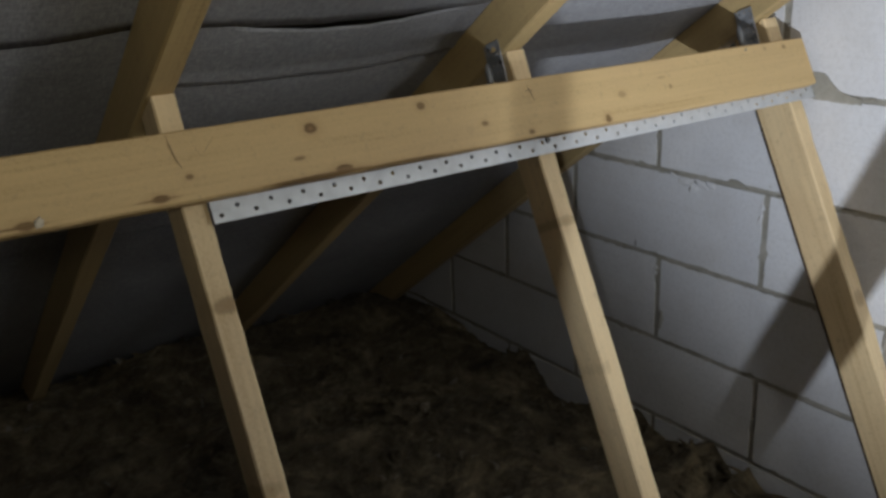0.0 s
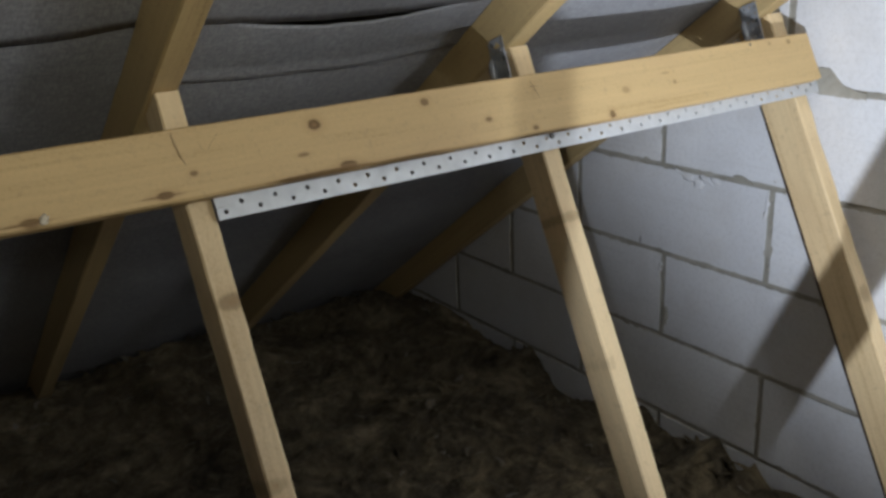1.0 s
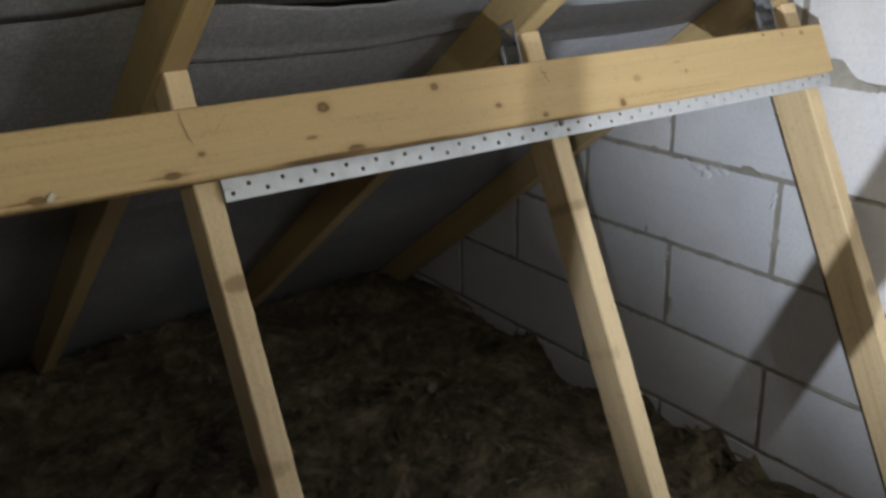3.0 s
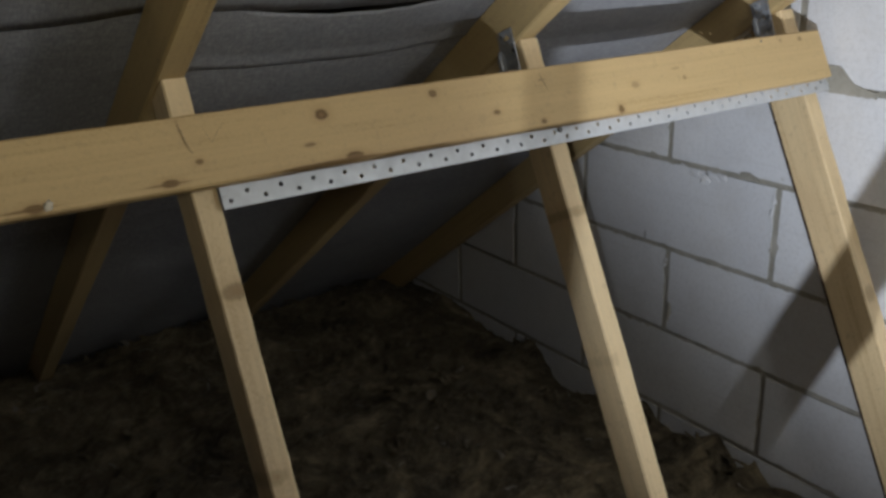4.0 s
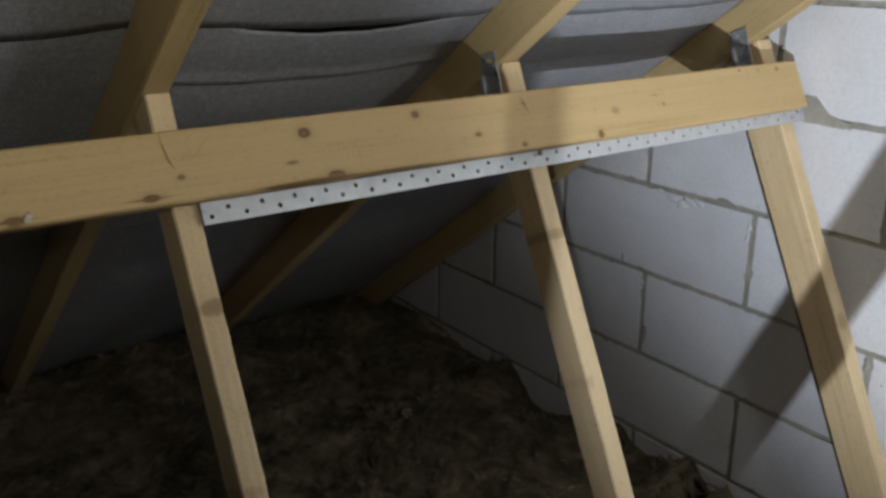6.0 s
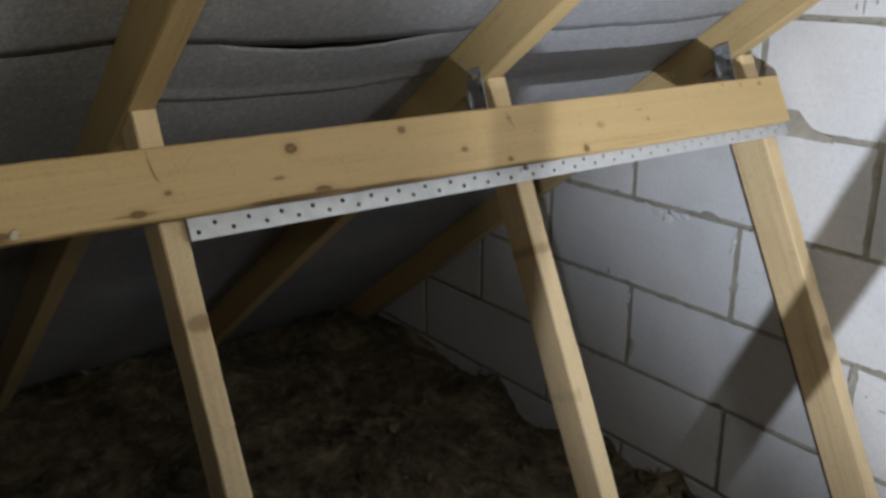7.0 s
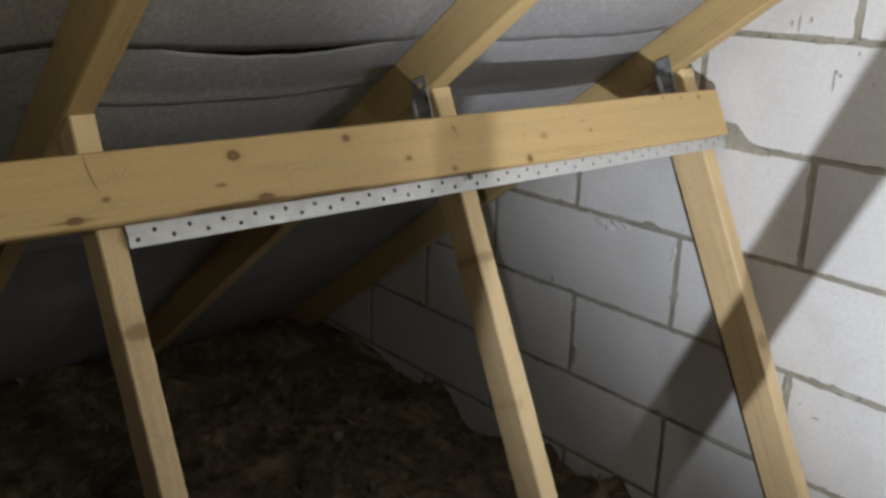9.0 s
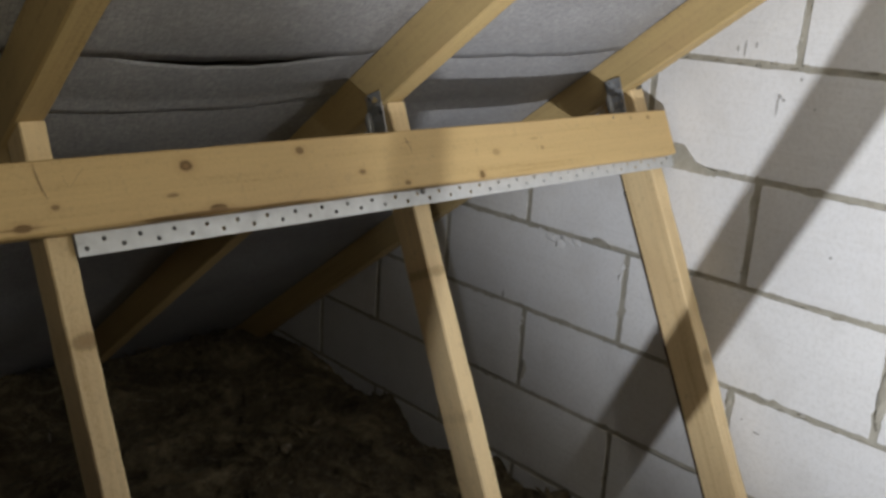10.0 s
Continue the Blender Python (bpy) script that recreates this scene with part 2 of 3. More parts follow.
def membrane(near):
    """The underlay: sags between the rafters, creased along the eaves, laid in courses that lap."""
    bm = bmesh.new()
    courses = [(EAVE, 0.66), (0.68, 0.012), (0.033, -0.62), (-0.60, RIDGE_Y)] if near else [(FAR, RIDGE_Y)]
    xs = np.arange(-4.4, 0.0071, 0.03).tolist() + [0.007]
    stops = [-4.4, -3.34, -2.70, -2.06, -1.440, -0.806, -0.097, 0.06]
    for k, (y0, y1) in enumerate(courses):
        rows = max(4, int(abs(y0 - y1) / (0.008 if k == 1 else 0.02)))
        grid = []
        for i in range(rows + 1):
            row = []
            for x in xs:
                span = max((s for s in stops if s <= x), default=-4.4), min((s for s in stops if s > x), default=0.1)
                u = (x - span[0]) / (span[1] - span[0])
                gap = 0.0
                if k == 1 and -1.44 < x < -0.8:
                    gap = 0.036 * max(0.0, math.sin(math.pi * min(max(1.12 * u - 0.10, 0), 1))) ** 0.5
                y = y0 + (y1 + gap - y0) * i / rows
                belly = math.sin(math.pi * min(max(u, 0), 1)) ** 0.8
                sag = belly * (0.013 + 0.008 * noise.noise((x * 1.3, y * 2.0, 3.1)))
                ph = (y + 0.015 * noise.noise((x * 2.2, y, 7.7)) - 0.185) / 0.155
                crease = abs(math.sin(math.pi * ph)) ** 0.8
                sag += belly * (0.010 if x > -1.45 else 0.004) * crease * max(0.15, 1.0 - 1.4 * max(y, 0.0))
                sag += 0.004 * noise.noise((x * 7, y * 11, 1.7)) + 0.002 * noise.noise((x * 25, y * 9, 5.2))
                if k == 1 and -1.43 < x < -0.82:
                    fold = y - 0.166 - 0.006 * noise.noise((x * 3.0, 1.5, 2.5))
                    sag += 0.0075 * math.exp(-((fold + 0.014) / 0.011) ** 2) - 0.0075 * math.exp(-((fold - 0.004) / 0.009) ** 2)
                lap = max(0.0, 1 - abs(y - y0) / 0.10)
                drop = lap * (0.003 if x > -1.45 else 0.0012)
                row.append(bm.verts.new((x, y, sheet_z(y) - sag - drop)))
            grid.append(row)
        for i in range(rows):
            for j in range(len(xs) - 1):
                bm.faces.new((grid[i][j], grid[i + 1][j], grid[i + 1][j + 1], grid[i][j + 1]))
    bmesh.ops.recalc_face_normals(bm, faces=bm.faces)
    return bm


roof = tagged(part("ceiling", membrane(True), CLOTH, smooth=True), "grey woven roof underlay sagging between the rafters", "ceiling", kind="structure")
solid = roof.modifiers.new("thick", "SOLIDIFY")
solid.thickness, solid.offset = 0.0012, 1
DECK = [(EAVE, sheet_z(EAVE) + 0.06), (RIDGE_Y, sheet_z(RIDGE_Y) + 0.06), (FAR, sheet_z(FAR) + 0.06), (FAR, sheet_z(FAR) + 0.09), (RIDGE_Y, sheet_z(RIDGE_Y) + 0.09), (EAVE, sheet_z(EAVE) + 0.09)]
tagged(part("roof_deck", prism(DECK, -4.6, 0.25), BOARDS), "plain boarded roof over the underlay", "roof", kind="structure")
tagged(part("ceiling_far", membrane(False), CLOTH, smooth=True), "grey woven roof underlay of the other slope", "ceiling", kind="structure")


# ---- timber ----
def board(length, wide, deep, seed, edge=0.003, step=0.05, wob=0.0012):
    """Sawn timber along local x from 0, across y, thick along z down from 0, with eased uneven edges."""
    rng = random.Random(seed)
    bm = bmesh.new()
    w, e = wide / 2, edge
    prof = [(-w + e, 0), (w - e, 0), (w, -e), (w, -deep + e), (w - e, -deep), (-w + e, -deep), (-w, -deep + e), (-w, -e)]
    count = max(2, int(length / step))
    rings = []
    for i in range(count + 1):
        x = length * i / count
        ring = []
        for y, z in prof:
            r = noise.noise((x * 3.1 + seed, y * 40, z * 40)) * wob + rng.uniform(-1, 1) * wob * 0.35
            ring.append(bm.verts.new((x, y + (r if y > 0 else -r), z + (r * 0.6 if z > -deep / 2 else -r * 0.6))))
        rings.append(ring)
    for a, b in zip(rings, rings[1:]):
        for i in range(8):
            j = (i + 1) % 8
            bm.faces.new((a[i], b[i], b[j], a[j]))
    bm.faces.new(rings[0])
    bm.faces.new(rings[-1][::-1])
    bmesh.ops.recalc_face_normals(bm, faces=bm.faces)
    return bm


def cut(bm, m, place, normal):
    """Saws off what lies beyond a plane of the world."""
    inv = m.inverted()
    co = inv @ Vector(place)
    no = (inv.to_3x3() @ Vector(normal)).normalized()
    geom = bm.verts[:] + bm.edges[:] + bm.faces[:]
    res = bmesh.ops.bisect_plane(bm, geom=geom, plane_co=co, plane_no=no, clear_outer=True)
    edges = [g for g in res["geom_cut"] if isinstance(g, bmesh.types.BMEdge)]
    bmesh.ops.holes_fill(bm, edges=edges, sides=0)
    bmesh.ops.recalc_face_normals(bm, faces=bm.faces)


ACROSS = Vector((-1, 0, 0))
UNDER_N = Vector((0, SLOPE, 1)).normalized()


def rafter(x, wide, seed):
    y0 = EAVE - 0.06
    m = axes(RAF, ACROSS, DOWN, (x, y0, UNDER - SLOPE * y0))
    bm = board((y0 - RIDGE_Y) / RAF.y * -1, wide, 0.088, seed)
    cut(bm, m, (0, RIDGE_Y, 0), (0, -1, 0))
    return tagged(part("rafter", bm, RAFTER_PINE, m=m), "sawn pine rafter sloping under the grey roof membrane", "rafter", "rafters")


for i, (x, w) in enumerate(((-1.443, 0.043), (-0.803, 0.043), (-0.085, 0.045))):
    rafter(x, w, 11 + i)


def post(x, wide, deep, seed, knots, wane=0.0):
    foot = BOARD_FACE - FRONT * 0.030
    foot = foot + UP * ((0.0 - foot.z) / UP.z)
    m = axes(UP, ACROSS, FRONT, (x, foot.y, foot.z - 0.02))
    bm = board(1.7, wide, deep, seed, edge=0.0025, step=0.028, wob=0.0015)
    for v in bm.verts:
        if v.co.y < -wide * 0.3 and v.co.z > -deep * 0.5:
            k = wane * (0.5 + 0.9 * noise.noise((v.co.x * 7.0, seed, 0.5)) + 0.5 * noise.noise((v.co.x * 26.0, seed, 3.5)))
            v.co.y += k
            v.co.z -= 0.6 * max(k, 0.0)
    cut(bm, m, (0, 0, UNDER - 0.0015), UNDER_N)
    cut(bm, m, (0, 0, -0.015), (0, 0, -1))
    mat = pine("pine_post", knots, (0.735, 0.56, 0.315), (0.59, 0.41, 0.20))
    return tagged(part("post", bm, mat, m=m), "leaning pine post nailed under a rafter", "post", "posts under the rafters")


POSTS = [
    post(POST_X[0], 0.037, 0.064, 21, [(1.121, -0.008, 0.012, 0.022, 0.5), (0.86, 0.01, 0.012, 0.02, 0.3)]),
    post(POST_X[1], 0.039, 0.065, 22, [(1.112, 0.004, 0.010, 0.028, 0.34), (0.845, 0.012, 0.012, 0.010, 0.15)]),
    post(POST_X[2], 0.046, 0.090, 23, [(0.78, 0.0, 0.02, 0.02, 0.35)], 0.004),
]

# a thin dark strip along the back edge of the post by the wall
edge_line = bmesh.new()
bmesh.ops.create_cube(edge_line, size=1)
for v in edge_line.verts:
    v.co = Vector((0.02 + (v.co.x + 0.5) * 1.185, 0.0225 + v.co.y * 0.004, -0.0905 + v.co.z * 0.006))
part("dark_edge", edge_line, rough_plain("edge_line", (0.055, 0.035, 0.02)), POSTS[2], "thin dark strip along the back edge")

# the long board across the posts
X0, X1 = -3.3, -0.026
mb = axes((1, 0, 0), UP, FRONT, BOARD_FACE + Vector((X0, 0, 0)))


def on_board(x, z):
    return x - X0, (z - BOARD_FACE.z) / UP.z


KNOTS_AND_SHADE = []
# long lower-edge streaks include painted shade of the gap above the strip
for kx, kz, a, b, tint in ((-1.2525, 1.2045, 0.0110, 0.0085, 0.95), (-1.053, 1.2106, 0.008, 0.0060, 0.75), (-1.217, 1.1425, 0.014, 0.0065, 1.0), (-1.262, 1.1385, 0.080, 0.0036, 0.9), (-1.11, 1.1365, 0.075, 0.0026, 0.75), (-1.05, 1.1335, 0.34, 0.0020, 0.7),
                           (-0.9395, 1.1697, 0.007, 0.0045, 0.7), (-0.665, 1.1405, 0.0075, 0.0075, 0.85), (-1.4935, 1.1483, 0.013, 0.0055, 1.0), (-1.497, 1.1478, 0.032, 0.0014, 0.7),
                           (-1.664, 1.1461, 0.012, 0.0060, 0.95), (-1.672, 1.1458, 0.032, 0.0018, 0.7), (-0.8475, 1.1438, 0.0065, 0.0045, 0.75), (-1.4485, 1.169, 0.006, 0.004, 0.7), (-1.2825, 1.167, 0.009, 0.003, 0.6),
                           (-0.614, 1.177, 0.010, 0.0065, 0.35), (-0.481, 1.1765, 0.004, 0.004, 0.5), (-0.498, 1.1945, 0.012, 0.003, 0.25), (-0.100, 1.215, 0.006, 0.005, 0.5), (-0.165, 1.217, 0.005, 0.004, 0.3)):
    KNOTS_AND_SHADE.append((*on_board(kx, kz), a, b, tint))
plank_bm = board(X1 - X0, 0.107, 0.028, 31, step=0.04, wob=0.0010)
for v in plank_bm.verts:
    if v.co.y < 0:
        v.co.y += 0.008 * min(max((-0.4 - (v.co.x + X0)) / 1.3, 0.0), 1.2)
long_board = tagged(part("board", plank_bm, pine("pine_board", KNOTS_AND_SHADE, (0.58, 0.408, 0.185), (0.44, 0.275, 0.100)), m=mb),
                    "long knotty pine board nailed across the leaning posts", "board")


def stroke(points, wide, deep=0.0006):
    """A thin raised line through points of the local xy plane."""
    bm = bmesh.new()
    prev = None
    for i, (x, y) in enumerate(points):
        a = Vector(points[max(i - 1, 0)])
        b = Vector(points[min(i + 1, len(points) - 1)])
        d = (b - a).normalized()
        s = Vector((-d.y, d.x)) * wide * (0.5 if 0 < i < len(points) - 1 else 0.2)
        pair = [bm.verts.new((x + s.x, y + s.y, deep)), bm.verts.new((x - s.x, y - s.y, deep))]
        if prev:
            bm.faces.new((prev[0], prev[1], pair[1], pair[0]))
        prev = pair
    return bm


for pts in ([(-1.466, 1.222), (-1.464, 1.207), (-1.461, 1.193), (-1.456, 1.180)], [(-0.832, 1.218), (-0.828, 1.205), (-0.822, 1.190)],
            [(-0.838, 1.207), (-0.830, 1.209), (-0.822, 1.207)]):
    part("pencil_mark", stroke([on_board(*p) for p in pts], 0.0014), PENCIL, long_board, "dark pencil stroke", Matrix.Translation((0, 0, 0.0012)))

faint = [(-1.4335, 1.212), (-1.430, 1.200), (-1.425, 1.190), (-1.413, 1.203), (-1.400, 1.215)]
part("pencil_mark", stroke([on_board(*p) for p in faint], 0.0006), rough_plain("faint_pencil", (0.40, 0.285, 0.15)), long_board, "faint pencil stroke", Matrix.Translation((0, 0, 0.0012)))

# a torn pale splinter on the board's face
chip = bmesh.new()
bmesh.ops.create_icosphere(chip, subdivisions=3, radius=1)
for v in chip.verts:
    k = 1 + 0.9 * noise.noise(v.co * 1.9 + Vector((4.0, 0, 0)))
    v.co = Vector((v.co.x * 0.0045 * k + v.co.y * 0.002, v.co.y * 0.0062 * k, v.co.z * 0.0005))
part("splinter", chip, rough_plain("torn_fibre", (0.70, 0.61, 0.46)), long_board, "pale torn splinter", Matrix.Translation((*on_board(-1.648, 1.1475), 0.001)), smooth=True)


def disc(r, high=0.001, sides=10):
    bm = bmesh.new()
    bmesh.ops.create_cone(bm, segments=sides, radius1=r, radius2=r * 0.8, depth=high, cap_ends=True)
    return bm


for nx, nz in ((-0.228, 1.220),):
    lx, ly = on_board(nx, nz)
    part("nail_head", disc(0.0028), SCREW, long_board, "dark nail head", Matrix.Translation((lx, ly, 0.0012)))


# perforated strip between the board and the posts
def perforated(length, wide, pitch, r, thick=0.0015):
    bm = bmesh.new()
    rows = ((0.0105, 0.25), (0.0212, 0.75))
    half = wide / 2
    for k, (v, ph) in enumerate(rows):
        lo, hi = (0.0, half) if k == 0 else (half, wide)
        edges = [0.0]
        x = pitch * (ph + 0.5)
        while x < length:
            edges.append(x)
            x += pitch
        edges.append(length)
        for a, b in zip(edges, edges[1:]):
            mid = b - pitch / 2 if a == 0.0 else (a + b) / 2
            quad = [(a, lo), (mid, lo), (b, lo), (b, (lo + hi) / 2), (b, hi), (mid, hi), (a, hi), (a, (lo + hi) / 2)]
            outer = [bm.verts.new((*q, 0)) for q in quad]
            if b - a < pitch * 0.6:
                bm.faces.new(outer)
                continue
            inner = [bm.verts.new((mid + r * math.cos(radians(225 + 45 * i)), v + r * math.sin(radians(225 + 45 * i)), 0)) for i in range(8)]
            for i in range(8):
                j = (i + 1) % 8
                bm.faces.new((outer[i], outer[j], inner[j], inner[i]))
    bmesh.ops.remove_doubles(bm, verts=bm.verts, dist=1e-5)
    bmesh.ops.solidify(bm, geom=bm.faces[:], thickness=thick)
    bmesh.ops.recalc_face_normals(bm, faces=bm.faces)
    return bm


low = BOARD_FACE - FRONT * 0.0290
low = low + UP * ((1.0965 - low.z) / UP.z)
strip = tagged(part("perforated_strip", perforated(1.418, 0.033, 0.0523, 0.0036), ZINC, m=axes((1, 0, 0), UP, FRONT, low + Vector((-1.422, 0, 0)))),
               "galvanised perforated steel strip tucked under the long board", "metal strip")
sx, sz = 0.627, 0.024
part("screw", disc(0.0055, 0.003), SCREW, strip, "dark screw head", Matrix.Translation((sx, sz, 0.002)))


# steel angle brackets where posts meet rafters
def plate(wide, high, holes, r, beads=(), thick=0.002):
    """A plate in local xy with round holes on a grid, rounded corners and pressed beads (height, reach, rise)."""
    bm = bmesh.new()
    nx, ny = holes
    for i in range(nx):
        for j in range(ny):
            a, b = wide * i / nx, wide * (i + 1) / nx
            lo, hi = high * j / ny, high * (j + 1) / ny
            mx, my = (a + b) / 2, (lo + hi) / 2
            quad = [(a, lo), (mx, lo), (b, lo), (b, my), (b, hi), (mx, hi), (a, hi), (a, my)]
            outer = [bm.verts.new((*q, 0)) for q in quad]
            inner = [bm.verts.new((mx + r * math.cos(radians(225 + 45 * k)), my + r * math.sin(radians(225 + 45 * k)), 0)) for k in range(8)]
            for k in range(8):
                l = (k + 1) % 8
                bm.faces.new((outer[k], outer[l], inner[l], inner[k]))
    bmesh.ops.remove_doubles(bm, verts=bm.verts, dist=1e-5)
    for v in bm.verts:
        u, w = v.co.x / wide, v.co.y / high
        pinch = 0.0
        for at, reach, rise in beads:
            k = math.exp(-((w - at) / reach) ** 2)
            v.co.z += rise * k * math.sin(math.pi * min(max(u, 0), 1))
            pinch += 0.10 * k
        v.co.x -= wide * pinch * max(0.0, u - 0.5) * 2
        for end in (0.0, 1.0):
            if abs(w - end) < 0.01 and abs(u - 1.0) < 0.01:
                v.co.x -= wide * 0.14
    bmesh.ops.solidify(bm, geom=bm.faces[:], thickness=thick)
    bmesh.ops.recalc_face_normals(bm, faces=bm.faces)
    return bm


def bracket(x, side, y0, z0, reach=0.034):
    """Two pressed plates, one on the post's side and one standing out along the rafter, stiffened by beads."""
    root = new("angle_bracket")
    root.matrix_basis = axes((0, 1, 0), (0, 0, 1), (1, 0, 0), (x, y0, z0))
    tagged(root, "dull galvanised angle bracket screwed at a post head", "bracket", "angle brackets")
    tilt = Matrix.Rotation(-LEAN * 0.8, 4, "Z")
    beads = ((0.22, 0.10, 0.005), (0.56, 0.09, 0.006), (0.86, 0.07, 0.004))
    part("side_plate", plate(0.042, 0.095, (3, 6), 0.0024, beads), DARK_ZINC, root, m=tilt)
    part("flange", plate(reach, 0.095, (3, 6), 0.0022, beads), DARK_ZINC, root, m=tilt @ Matrix.Translation((0.044, 0, 0)) @ Matrix.Rotation(radians(90 * side), 4, "Y"))
    rib = bmesh.new()
    bmesh.ops.create_uvsphere(rib, u_segments=10, v_segments=6, radius=1)
    bmesh.ops.scale(rib, vec=(0.0075, 0.024, 0.0085), verts=rib.verts)
    part("rib", rib, DARK_ZINC, root, "pressed stiffening rib", m=tilt @ Matrix.Translation((0.038, 0.040, 0.006 * side)), smooth=True)
    for u, v in ((0.007, 0.008), (0.035, 0.087), (0.007, 0.056)):
        part("screw", disc(0.0042, 0.004), SCREW, root, "dark screw head", tilt @ Matrix.Translation((u, v, 0.001 * -side)))
    return root


bracket(-0.8245, -1, -0.016, 1.200)
bracket(-0.1115, -1, -0.018, 1.208, 0.046)

# two unseen props, added between the lamp and the timber frame to cast shadow stripes
def prop(low_end, high_end, wide, deep, seed):
    a, b = Vector(low_end), Vector(high_end)
    d = (b - a).normalized()
    z = (LAMP - (a + b) / 2)
    z = (z - d * z.dot(d)).normalized()
    m = axes(d, z.cross(d), z, a)
    return tagged(part("prop", board((b - a).length, wide, deep, seed), PINE, m=m), "unseen pine prop added to cast a shadow stripe", "timber prop", "props")


def between(p, k):
    return LAMP + (Vector(p) - LAMP) * k


def shade_prop(top, bottom, k, wide, seed):
    """A prop whose line runs through two places a share k of the way from the lamp."""
    a, b = between(bottom, k), between(top, k)
    d = b - a
    foot = a - d * ((a.z + 0.02) / d.z)
    return prop(foot, b + d * 0.3, wide, 0.03, seed)


def aim(az, el, far):
    a, e = radians(az), radians(el)
    return LAMP + Vector((math.cos(e) * math.cos(a), math.cos(e) * math.sin(a), math.sin(e))) * far


def plank(low_dir, high_dir, away, far, wide, seed, deep=0.015):
    """An unseen plank added by the lamp, its edge from one direction to another; it keeps the light off what lies on
    the side of away.
    """
    a, b = aim(*low_dir, far), aim(*high_dir, far)
    d = (b - a).normalized()
    foot = a - d * (a.z / d.z)
    z = LAMP - (a + b) / 2
    z = (z - d * z.dot(d)).normalized()
    y = z.cross(d)
    if (aim(*away, far) - a).dot(y) < 0:
        y, z = -y, -z
    m = axes(d, y, z, foot + y * wide / 2)
    return tagged(part("plank", board((b - foot).length + 0.08, wide, deep, seed), BLOCKER_DARK, m=m), "unseen dark plank added to block the work lamp's light", "plank", "planks by the lamp")


# two added light blockers that darken the wool, low roof and far wall
plank((36, -5.2), (60, 11.0), (72, -12), 0.100, 0.16, 43)
plank((52.8, 0), (59.4, 26), (85, 10), 0.16, 0.16, 44)
shade_prop((0, -0.555, 1.485), (0, -0.075, 0.43), 0.58, 0.074, 41)
shade_prop((-0.789, -0.062, 1.224), (-0.823, -0.105, 1.134), 0.36, 0.040, 42)


# ---- mineral wool on the attic floor ----
def wool_height(x, y):
    swirl = Vector((x * 2.1, y * 2.1, 0.3))
    wx, wy = x + 0.12 * noise.noise(swirl), y + 0.12 * noise.noise(swirl + Vector((5.2, 1.3, 0)))
    h = 0.048 + 0.040 * noise.noise((wx * 1.7, wy * 1.7, 0.3)) + 0.034 * (0.5 - abs(noise.noise((wx * 3.4, wy * 3.4, 4.0))) * 1.6)
    h += 0.020 * (0.4 - abs(noise.noise((wx * 8, wy * 8, 8.0)))) + 0.010 * noise.noise((wx * 24, wy * 24, 2.0)) + 0.006 * noise.noise((x * 60, y * 60, 6.0))
    edge = 0.062 + 0.012 * noise.noise((y * 9.0, 1.0, 9.0)) + 0.010 * noise.noise((y * 31.0, 3.0, 2.0))
    for at, high, wide in ((1.40, 0.032, 0.14), (1.09, -0.012, 0.07), (0.91, 0.048, 0.055), (0.74, -0.066, 0.09), (0.62, -0.030, 0.07), (0.39, 0.030, 0.035), (0.29, -0.008, 0.06),
                           (0.125, 0.050, 0.045), (0.030, -0.030, 0.018), (-0.004, 0.036, 0.016), (-0.060, -0.020, 0.03)):
        edge += high * math.exp(-((y - at) / wide) ** 2)
    edge += 0.016 * (0.35 - abs(noise.noise((y * 22.0, 5.0, x * 22.0))))
    near = min(max(1 + (x + 0.03) / 0.22, 0.0), 1.0)
    h += (edge - h) * near * near * (3 - 2 * near)
    bank = min(max((y - 1.25) / 0.40, 0.0), 1.0)
    h += 0.115 * bank * bank * (3 - 2 * bank) * (0.8 + 0.5 * noise.noise((x * 2.3, 4.4, 1.0))) * (1 - 0.75 * near)
    return max(min(h, sheet_z(y) - 0.035), 0.0)


def wool():
    """The heaped wool, with loose curled locks standing out of it."""
    bm = bmesh.new()
    xs, ys = np.arange(-3.2, 0.0051, 0.02), np.arange(-0.72, 2.04, 0.02)
    grid = [[bm.verts.new((x, y, wool_height(x, y))) for y in ys] for x in xs]
    for a, b in zip(grid, grid[1:]):
        for j in range(len(ys) - 1):
            bm.faces.new((a[j], b[j], b[j + 1], a[j + 1]))
    rng = random.Random(5)
    for n in range(9000):
        x, y = rng.uniform(-2.6, -0.02), rng.uniform(-0.4, 2.0)
        if n > 8300:
            x = -0.015 - 0.16 * rng.random() ** 2
        z = wool_height(x, y)
        ang, size = rng.uniform(0, 6.283), rng.uniform(0.015, 0.07) * (1 if n % 7 else 1.5)
        wide = rng.uniform(0.002, 0.013)
        curl, lift = rng.uniform(-1.6, 1.6), rng.uniform(0.0, 0.40) * (1 if x < -0.2 else 0.5)
        p, prev = Vector((x, y, z - 0.004)), None
        for i in range(4):
            d = Vector((math.cos(ang), math.sin(ang), 0))
            s = Vector((-d.y, d.x, rng.uniform(-0.4, 0.4))) * wide * (1 - i * 0.25)
            if p.x + abs(s.x) > -0.004:
                break
            pair = [bm.verts.new(p + s), bm.verts.new(p - s)]
            if prev:
                bm.faces.new((prev[0], prev[1], pair[1], pair[0]))
            prev = pair
            p = p + d * size / 3 + Vector((0, 0, size / 3 * lift * (1.6 - i)))
            ang += curl / 3
    return bm


tagged(part("insulation", wool(), WOOL, smooth=False), "loose dark brown mineral wool heaped over the attic floor", "insulation", kind="stuff")


